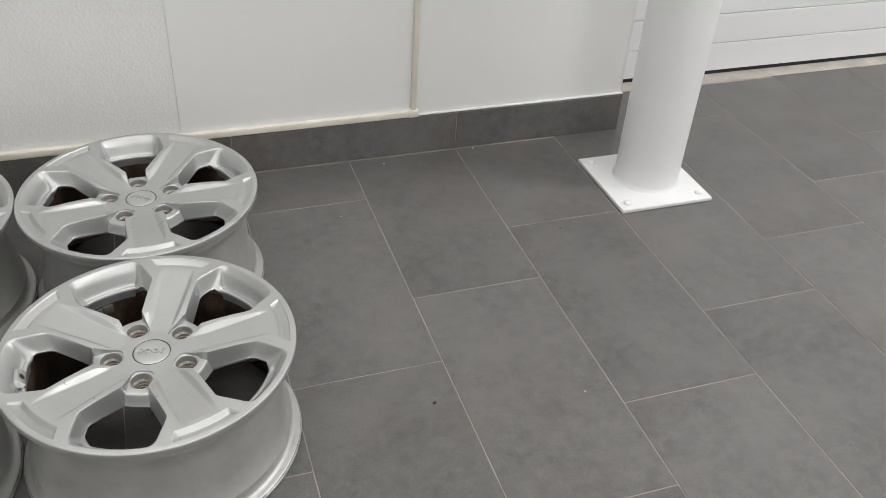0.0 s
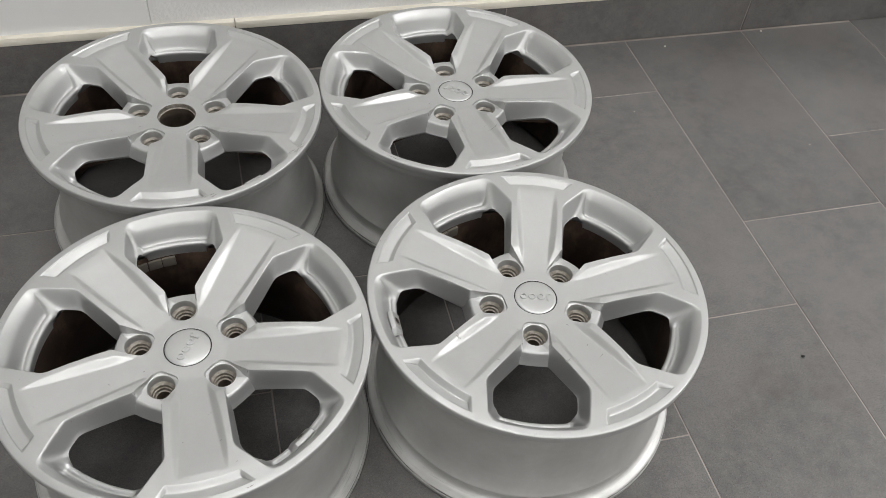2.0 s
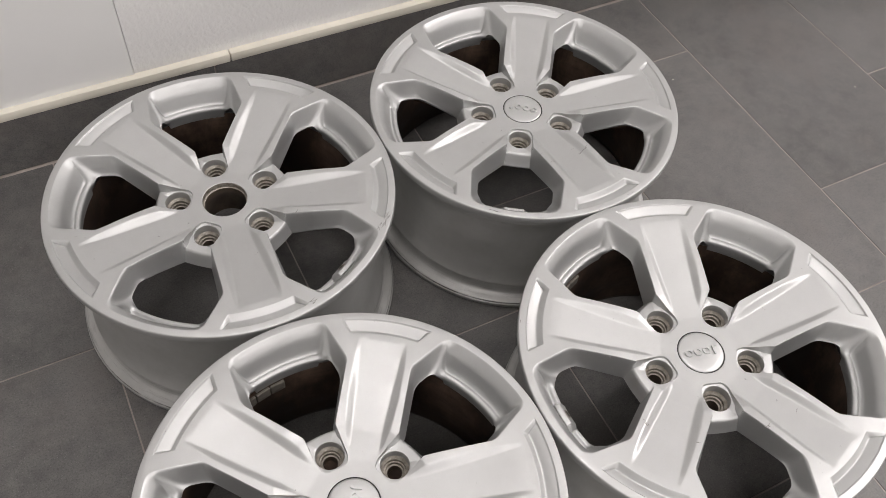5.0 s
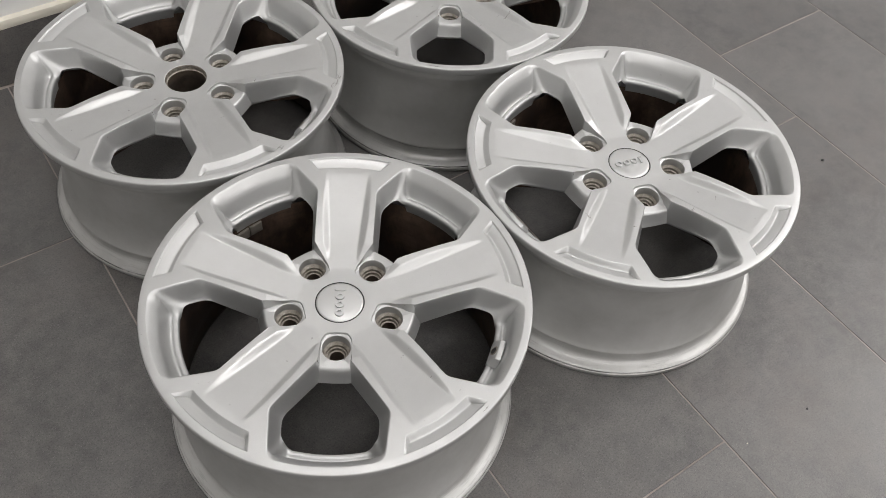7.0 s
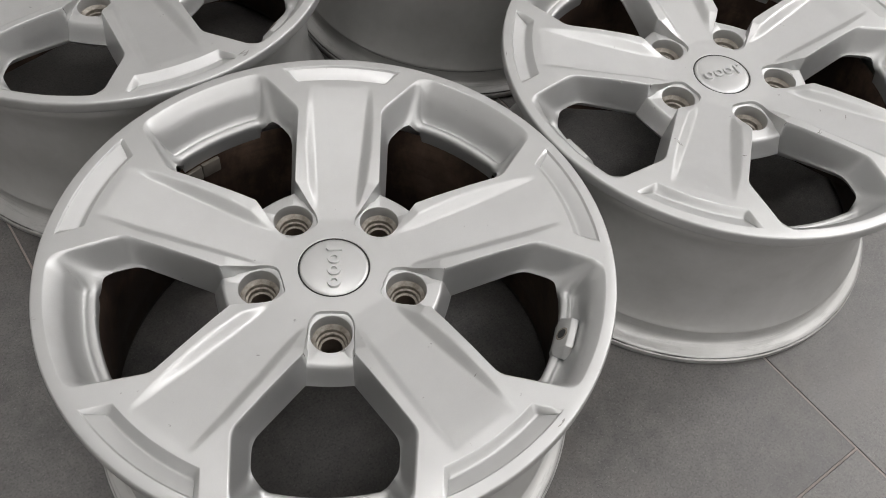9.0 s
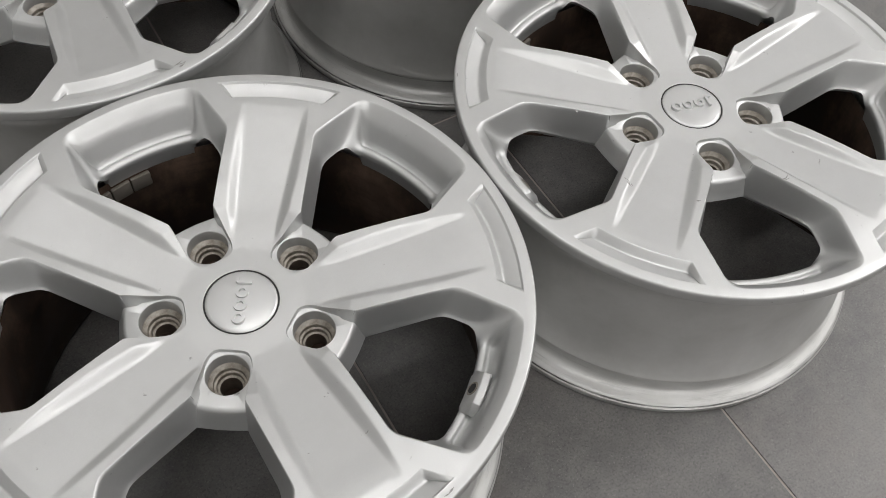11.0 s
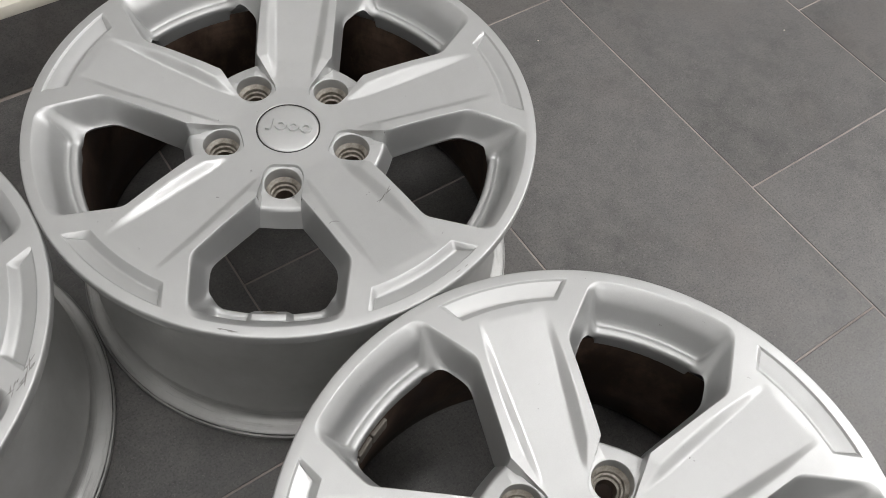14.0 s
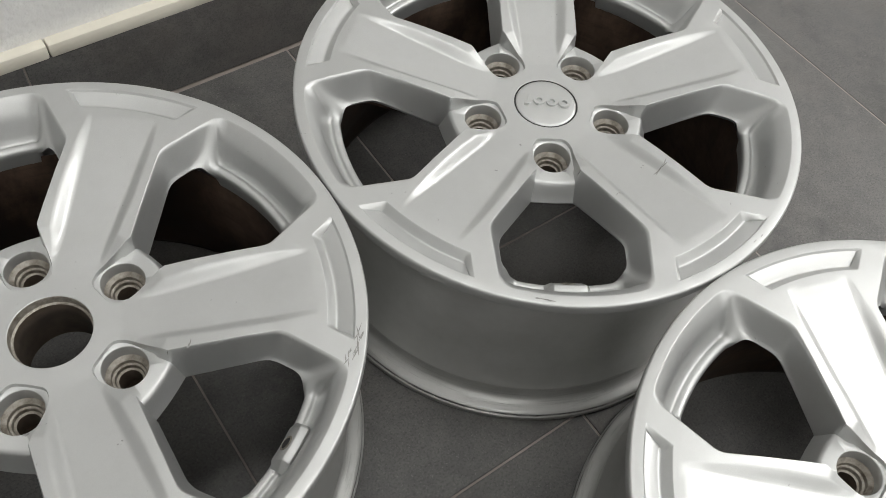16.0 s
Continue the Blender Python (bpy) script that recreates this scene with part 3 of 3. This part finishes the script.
    def inside(px, py, poly):
        q = np.array(poly)
        x0, y0 = q.T
        x1, y1 = np.roll(q, -1, 0).T
        hit = np.zeros(len(px), bool)
        for a, b, c, d in zip(x0, y0, x1, y1):
            if b != d:
                hit ^= ((b > py) != (d > py)) & (px < (c - a) * (py - b) / (d - b) + a)
        return hit

    pts = np.array(scatter)
    free = np.ones(len(pts), bool)
    for poly in holes2d:
        free &= ~inside(pts[:, 0], pts[:, 1], poly)
    scatter = [p for p, ok in zip(scatter, free) if ok]
    coords += scatter
    owner += [None] * len(scatter)
    out_v, _, out_f, orig_v, _, _ = delaunay_2d_cdt([Vector(c) for c in coords], edges, [], 0, 1e-7)
    mapped = []
    for v, src in zip(out_v, orig_v):
        ids = [owner[k] for k in src if owner[k] is not None]
        mapped.append(ids[0] if ids else add([(v.x, v.y, face_height(v.x, v.y))])[0])
    cent = np.array([[(out_v[a].x + out_v[b].x + out_v[c].x) / 3, (out_v[a].y + out_v[b].y + out_v[c].y) / 3] for a, b, c in out_f])
    keep = inside(cent[:, 0], cent[:, 1], outer2d)
    for poly in holes2d:
        keep &= ~inside(cent[:, 0], cent[:, 1], poly)
    skin = [tuple(mapped[k] for k in f) for f, ok in zip(out_f, keep) if ok]
    faces.extend(skin)
    on_skin = {tuple(round(c, 5) for c in verts[k][:2]) for f in skin for k in f}
    bm = bmesh.new()
    made = [bm.verts.new((x, y, z + LIP)) for x, y, z in verts]
    for f in faces:
        ids = [v for k, v in enumerate(f) if v not in f[:k]]
        if len(ids) > 2:
            try:
                bm.faces.new([made[k] for k in ids])
            except ValueError:
                pass
    bmesh.ops.remove_doubles(bm, verts=bm.verts[:], dist=2e-6)
    bmesh.ops.delete(bm, geom=[v for v in bm.verts if not v.link_faces], context="VERTS")
    bmesh.ops.recalc_face_normals(bm, faces=bm.faces[:])
    if sum(f.normal.z * f.calc_area() for f in bm.faces) < 0:
        bmesh.ops.reverse_faces(bm, faces=bm.faces[:])
    me = bpy.data.meshes.new("face")
    bm.to_mesh(me)
    bm.free()
    me.materials.append(SILVER)
    me.materials.append(BORE)
    me.materials.append(SEAT)
    me.polygons.foreach_set("material_index", [0 if math.hypot(*p.center[:2]) > 0.0306 else 1 if p.center.z < LIP - 0.0305 else 2 for p in me.polygons])
    me.polygons.foreach_set("use_smooth", [True] * len(me.polygons))
    me.set_sharp_from_angle(angle=radians(55))
    # the skin takes the normals of its height function, so that edges read as fillets
    own, eps = {}, 0.0005
    for v in me.vertices:
        x, y, z = v.co
        if tuple(round(c, 5) for c in (x, y)) in on_skin and abs(z - LIP - face_height(x, y)) < 2e-5:
            gx = (face_height(x + eps, y) - face_height(x - eps, y)) / (2 * eps)
            gy = (face_height(x, y + eps) - face_height(x, y - eps)) / (2 * eps)
            own[v.index] = Vector((-gx, -gy, 1)).normalized()
    normals = [tuple(own.get(c.vertex_index, n.vector)) for c, n in zip(me.loops, me.corner_normals)]
    me.normals_split_custom_set(normals)
    return me


def barrel_meshes():
    outside = [(0.2196, 0.2120), (0.2188, 0.2080), (0.2186, 0.1960), (0.2194, 0.1925), (0.2188, 0.1890), (0.2120, 0.1780), (0.2070, 0.1660), (0.2055, 0.1500), (0.2057, 0.1215), (0.2060, 0.1195), (0.2062, 0.1170),
               (0.2075, 0.0900), (0.2090, 0.0715), (0.2097, 0.0690), (0.2102, 0.0665), (0.2130, 0.0560), (0.2164, 0.0468), (0.2184, 0.0428), (0.2196, 0.0408), (0.2199, 0.0396), (0.2197, 0.0384), (0.2186, 0.0368), (0.2166, 0.0350), (0.2160, 0.0330), (0.2163, 0.0240), (0.2175, 0.0202), (0.2203, 0.0168),
               (0.2256, 0.0146), (0.2306, 0.0134), (0.2332, 0.0124), (0.2340, 0.0114), (0.2338, 0.0100), (0.2344, 0.0094), (0.2355, 0.0088), (0.2359, 0.0062), (0.2356, 0.0030), (0.2340, 0.0007), (0.2300, 0.0)]
    inside = [(0.2300, 0.0), (0.2255, 0.0012), (0.2170, 0.0080), (0.2140, 0.0180), (0.2125, 0.0420), (0.2060, 0.0620), (0.2020, 0.0900), (0.1985, 0.1250), (0.1970, 0.1500), (0.1968, 0.1700), (0.1968, 0.1772)]
    v, f = lathe(outside, 160)
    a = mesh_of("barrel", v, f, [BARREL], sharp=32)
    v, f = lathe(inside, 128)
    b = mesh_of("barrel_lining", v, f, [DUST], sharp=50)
    return a, b


def hub_back_mesh():
    """Back of hub and spokes: a ring pad with five tapering arms."""
    bm = bmesh.new()
    outline = []
    for w in range(5):
        mid = w * TURN5 + TURN5 / 2
        for s, v in ((0.088, -0.036), (0.150, -0.030), (0.190, -0.038), (0.196, 0.0), (0.190, 0.038), (0.150, 0.030), (0.088, 0.036)):
            outline.append((s * math.cos(mid) - v * math.sin(mid), s * math.sin(mid) + v * math.cos(mid)))
    n = len(outline)
    inner = [(0.031 * math.cos(math.atan2(y, x)), 0.031 * math.sin(math.atan2(y, x))) for x, y in outline]
    vs = [bm.verts.new((x, y, LIP - 0.0480)) for x, y in outline] + [bm.verts.new((x, y, LIP - 0.078)) for x, y in inner]
    for k in range(n):
        bm.faces.new((vs[k], vs[n + k], vs[n + (k + 1) % n], vs[(k + 1) % n]))
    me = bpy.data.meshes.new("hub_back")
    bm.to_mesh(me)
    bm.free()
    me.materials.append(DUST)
    return me


def emblem_mesh(kind):
    """Raised plain shapes in the place of the maker's mark: one hooked bar and rounded rings."""
    bm = bmesh.new()
    h = 0.0024

    def solid(outer, inner=None):
        n = len(outer)
        lo, hi = [bm.verts.new((x, y, -0.0006)) for x, y in outer], [bm.verts.new((x * 0.97 + 0.03 * sum(p[0] for p in outer) / n, y * 0.97 + 0.03 * sum(p[1] for p in outer) / n, h)) for x, y in outer]
        for k in range(n):
            bm.faces.new((lo[k], lo[(k + 1) % n], hi[(k + 1) % n], hi[k]))
        if inner:
            li, hi2 = [bm.verts.new((x, y, -0.0006)) for x, y in inner], [bm.verts.new((x, y, h)) for x, y in inner]
            for k in range(n):
                bm.faces.new((li[(k + 1) % n], li[k], hi2[k], hi2[(k + 1) % n]))
                bm.faces.new((hi[k], hi[(k + 1) % n], hi2[(k + 1) % n], hi2[k]))
        else:
            bm.faces.new(hi)

    def oval(cx, cy, rx, ry, n=24):
        return [(cx + rx * math.cos(2 * math.pi * k / n), cy + ry * math.sin(2 * math.pi * k / n)) for k in range(n)]

    if kind == "bar":
        solid([(-0.0040, -0.0062), (0.0000, -0.0068), (0.0018, -0.0048), (0.0018, 0.0068), (-0.0006, 0.0068), (-0.0006, -0.0040), (-0.0038, -0.0040)])
    else:
        solid(oval(0, 0, 0.0056, 0.0056), oval(0, 0, 0.0029, 0.0027))
    bmesh.ops.recalc_face_normals(bm, faces=bm.faces[:])
    me = bpy.data.meshes.new("emblem")
    bm.to_mesh(me)
    bm.free()
    me.materials.append(CAP_SILVER)
    return me


def valve_boss_mesh():
    """A block on the window's ledge with sloping ends, and a bore towards the hub."""
    bm = bmesh.new()
    rows = []
    for r, z in ((0.2105, -0.0320), (0.2092, -0.0215), (0.2030, -0.0210), (0.1935, -0.0335), (0.1928, -0.0410)):
        row = []
        for k, a in enumerate((-5.6, -3.9, -1.3, 1.3, 3.9, 5.6)):
            drop = 0.012 if k in (0, 5) and z > -0.03 else 0.0
            rr = r + (0.003 if k in (0, 5) and r < 0.2 else 0)
            row.append(bm.verts.new((rr * math.cos(radians(a)), rr * math.sin(radians(a)), LIP + z - drop)))
        rows.append(row)
    for a, b in zip(rows, rows[1:]):
        for k in range(5):
            bm.faces.new((a[k], a[k + 1], b[k + 1], b[k]))
    bmesh.ops.recalc_face_normals(bm, faces=bm.faces[:])
    bmesh.ops.bevel(bm, geom=[e for e in bm.edges if len(e.link_faces) == 2], offset=0.0008, segments=2, affect="EDGES", profile=0.5)
    me = bpy.data.meshes.new("valve_boss")
    bm.to_mesh(me)
    bm.free()
    me.materials.append(SILVER)
    me.polygons.foreach_set("use_smooth", [True] * len(me.polygons))
    return me


FACE = face_mesh()
BARREL_OUT, BARREL_IN = barrel_meshes()
HUB_BACK = hub_back_mesh()
LUG_PROFILE = [(0.01655, -0.0118), (0.0160, -0.0126), (0.0132, -0.0150), (0.0128, -0.0185), (0.0112, -0.0192), (0.0106, -0.0225), (0.0088, -0.0232), (0.0084, -0.0330), (0.0076, -0.0500)]
LUG_SEAT = mesh_of("lug_seat", *lathe(LUG_PROFILE, 40), [SEAT, BORE], sharp=40, slots=[0 if k < 240 else 1 for k in range(320)])
# disc added across the through hole, near-black as the shade at its bottom
LUG_HOLE_SHADE = mesh_of("lug_hole_shade", *lathe([(0.0, 0.0), (0.0078, 0.0)], 24), [DARK])
CAP = mesh_of("center_cap", *lathe([(0, 0.0010), (0.010, 0.0009), (0.020, 0.0005), (0.0265, -0.0002), (0.0284, -0.0007), (0.0291, -0.0016), (0.0293, -0.0060)], 80), [CAP_SILVER], sharp=60)
CAP_GAP = mesh_of("cap_gap", *lathe([(0.0290, 0.0), (0.0300, 0.0), (0.0311, 0.0)], 80), [DARK])
EMBLEM = {k: emblem_mesh(k) for k in ("bar", "ring")}
VALVE = valve_boss_mesh()
VALVE_BORE = mesh_of("valve_bore", *lathe([(0.0062, 0.0), (0.0048, 0.0006), (0.0044, -0.0002), (0.0042, -0.006)], 24), [SEAT])
# flat dark disc across the bore, painted shade of the valve hole
VALVE_HOLE_SHADE = mesh_of("valve_hole_shade", *lathe([(0.0, 0.0), (0.0045, 0.0)], 20), [DARK])
STICK = box_mesh("balance_weight", -0.0095, 0.0095, -0.0020, 0.0022, -0.0085, 0.0085, WEIGHT, 0.0012)


def scuff_mesh(r, angle, along, across, count, seed):
    """A patch of curb rash or a scratch: thin jagged slivers on the face, near a place given by radius and angle."""
    rnd = random.Random(seed)
    verts, faces = [], []
    for k in range(count):
        a = radians(angle) + rnd.uniform(-0.5, 0.5) * along / r
        rr = r + rnd.uniform(-0.5, 0.5) * across
        turn, length, width = a + math.pi / 2 + rnd.gauss(0, 0.22), along * rnd.uniform(0.25, 0.6), rnd.uniform(0.0003, 0.0010)
        n = 5
        first = len(verts)
        for j in range(n + 1):
            t = j / n - 0.5
            w = width * (1 - abs(2 * t)) * rnd.uniform(0.4, 1.0) + 0.0001
            cx, cy = rr * math.cos(a) + math.cos(turn) * t * length, rr * math.sin(a) + math.sin(turn) * t * length
            for s in (-1, 1):
                x, y = cx - math.sin(turn) * w * s, cy + math.cos(turn) * w * s
                verts.append((x, y, LIP + face_height(x, y) + 0.00012 + 0.00002 * k))
        faces += [(first + 2 * j, first + 2 * j + 1, first + 2 * j + 3, first + 2 * j + 2) for j in range(n)]
    me = mesh_of("scuff", verts, faces, [SCUFF])
    return me


def alloy_wheel(place, label, cap_turn=None, valve_window=0, weights_at=None, scuffs=()):
    """place: the pose of the wheel's base; its windows lie at 0, 72, ... degrees from there."""
    wheel = tagged(new("alloy_wheel"), label, "wheel", "alloy wheels lying on the floor")
    wheel.matrix_basis = place
    link("spoke_face", FACE, wheel)
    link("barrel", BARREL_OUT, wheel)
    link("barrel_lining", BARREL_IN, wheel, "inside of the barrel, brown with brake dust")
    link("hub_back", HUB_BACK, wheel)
    for w in range(5):
        a = w * TURN5
        x, y = 0.0640 * math.cos(a), 0.0640 * math.sin(a)
        seat = link("lug_seat", LUG_SEAT, wheel, "bare worn metal lug seat", pose(x, y, LIP - 0.0247))
        link("lug_hole_shade", LUG_HOLE_SHADE, seat, place=pose(0, 0, -0.047))
    if cap_turn is not None:
        cap = link("center_cap", CAP, wheel, "round silver centre cap", pose(0, 0, LIP - 0.0212, 0, 0, cap_turn))
        link("cap_gap", CAP_GAP, cap, place=pose(0, 0, -0.0012))
        for dx, kind in ((-0.0170, "bar"), (-0.0070, "ring"), (0.0050, "ring"), (0.0170, "ring")):
            link("emblem", EMBLEM[kind], cap, place=pose(dx, 0, 0.0008))
    vb = link("valve_boss", VALVE, wheel, place=pose(0, 0, 0, 0, 0, valve_window * 72))
    link("valve_bore", VALVE_BORE, vb, place=pose(0.1979, 0, LIP - 0.0272, 0, -52.8, 0))
    link("valve_hole_shade", VALVE_HOLE_SHADE, vb, place=pose(0.1978, 0, LIP - 0.0271, 0, -52.8, 0))
    if weights_at is not None:
        for k in range(5):
            a = radians(weights_at + k * 5.9)
            link("balance_weight", STICK, wheel, "grey stick-on balance weight", pose(0.1948 * math.cos(a), 0.1948 * math.sin(a), LIP - 0.066, 0, 0, math.degrees(a) - 90))
    for k, (r, a, along, across, count) in enumerate(scuffs):
        link("scuff", scuff_mesh(r, a, along, across, count, 7 * k + count), wheel, "dull grey curb scuff")
    return wheel


alloy_wheel(pose(-0.5343, -0.2553, 0, 0, 0, 108.0), "silver five-spoke alloy wheel with scuffed spokes and capped hub", cap_turn=58, valve_window=1, weights_at=3,
            scuffs=[(0.1417, 95.6, 0.012, 0.004, 5), (0.1298, 184.7, 0.006, 0.002, 3), (0.1242, 55.0, 0.004, 0.001, 2), (0.0903, 119.6, 0.004, 0.001, 1), (0.1219, 164.9, 0.014, 0.003, 4), (0.1352, 121.4, 0.008, 0.002, 3), (0.233, 40.0, 0.012, 0.001, 2)])
alloy_wheel(pose(-0.5264, 0.2167, 0, 0, 0, 20.9), "silver five-spoke alloy wheel standing close to the dark skirting", cap_turn=-60, valve_window=3,
            scuffs=[(0.2315, 209.2, 0.018, 0.0015, 4), (0.1287, 238.5, 0.008, 0.002, 3), (0.1264, 263.5, 0.016, 0.004, 5), (0.2310, 260.0, 0.010, 0.001, 2)])
alloy_wheel(pose(-1.0071, -0.2491, 0, 0, 0, 20.4), "silver five-spoke alloy wheel with clean spokes and capped hub", cap_turn=-142, valve_window=4, weights_at=76,
            scuffs=[(0.1471, 245.6, 0.004, 0.001, 1), (0.1577, 260.8, 0.005, 0.002, 2), (0.2310, 264.0, 0.012, 0.001, 2)])
alloy_wheel(pose(-0.9990, 0.2247, 0, 0, 0, 13.5), "silver five-spoke alloy wheel with an open, uncapped hub bore", valve_window=4,
            scuffs=[(0.2262, 268.9, 0.016, 0.005, 8), (0.2290, 309.3, 0.022, 0.006, 12), (0.2235, 306.0, 0.012, 0.005, 6), (0.1063, 305.9, 0.010, 0.002, 4)])


def specks():
    """Crumbs of dirt lying on the tiles."""
    for n, (x, y, size, mat, tone) in enumerate(((-0.051, -0.308, 0.0034, RUBBER, "black"), (-0.467, -0.635, 0.002, RUBBER, "black"), (0.429, 0.165, 0.0028, RUBBER, "black"), (-0.563, -0.349, 0.0022, RUBBER, "black"),
                                        (0.242, -0.357, 0.0018, CREAM, "pale"), (0.087, 0.560, 0.0026, CREAM, "pale"), (0.352, 0.585, 0.0028, CREAM, "pale"), (0.250, 0.182, 0.0014, CREAM, "pale"), (-0.081, 0.344, 0.0014, CREAM, "pale"), (-0.582, -0.626, 0.0013, CREAM, "pale"))):
        bm = bmesh.new()
        bmesh.ops.create_icosphere(bm, subdivisions=2, radius=size)
        rnd = random.Random(n)
        for v in bm.verts:
            v.co = Vector((v.co.x, v.co.y * 0.75, v.co.z * 0.45)) * rnd.uniform(0.75, 1.15)
        low = min(v.co.z for v in bm.verts)
        me = bpy.data.meshes.new("dirt_crumb")
        bm.to_mesh(me)
        bm.free()
        me.materials.append(mat)
        ob = tagged(link("dirt_crumb", me, place=pose(x, y, -low + 0.0001, 0, 0, 40 * n)), f"tiny {tone} crumb of dirt lying on the floor tiles", "dirt crumb", "crumbs on the floor")


specks()


# ---- floor tiles ----
TX, TY, JOINT = 0.303, 0.606, 0.0022
TILE_SHAPES = {}


def tile_mesh(w, h):
    key = (round(w, 4), round(h, 4))
    if key not in TILE_SHAPES:
        TILE_SHAPES[key] = box_mesh("tile", -w / 2, w / 2, -h / 2, h / 2, -0.006, 0.0, TILE, 0.0007, 1)
    return TILE_SHAPES[key]


def lay_tiles():
    for c in range(-11, 13):
        x0, x1 = max((c - 1) * TX, X0), min(c * TX, X1)
        far = WALL_Y - 0.0132
        if x0 >= CORNER_X - 0.2:
            far = 0.817
        shift = (c - 1) * TY / 3 % TY
        for k in range(-13, 4):
            y0, y1 = max(shift + k * TY, Y0), min(shift + (k + 1) * TY, far)
            if y1 - y0 < 0.01 or x1 - x0 < 0.02:
                continue
            link("tile", tile_mesh(x1 - x0 - JOINT, y1 - y0 - JOINT), FLOOR, place=pose((x0 + x1) / 2, (y0 + y1) / 2, 0))


lay_tiles()
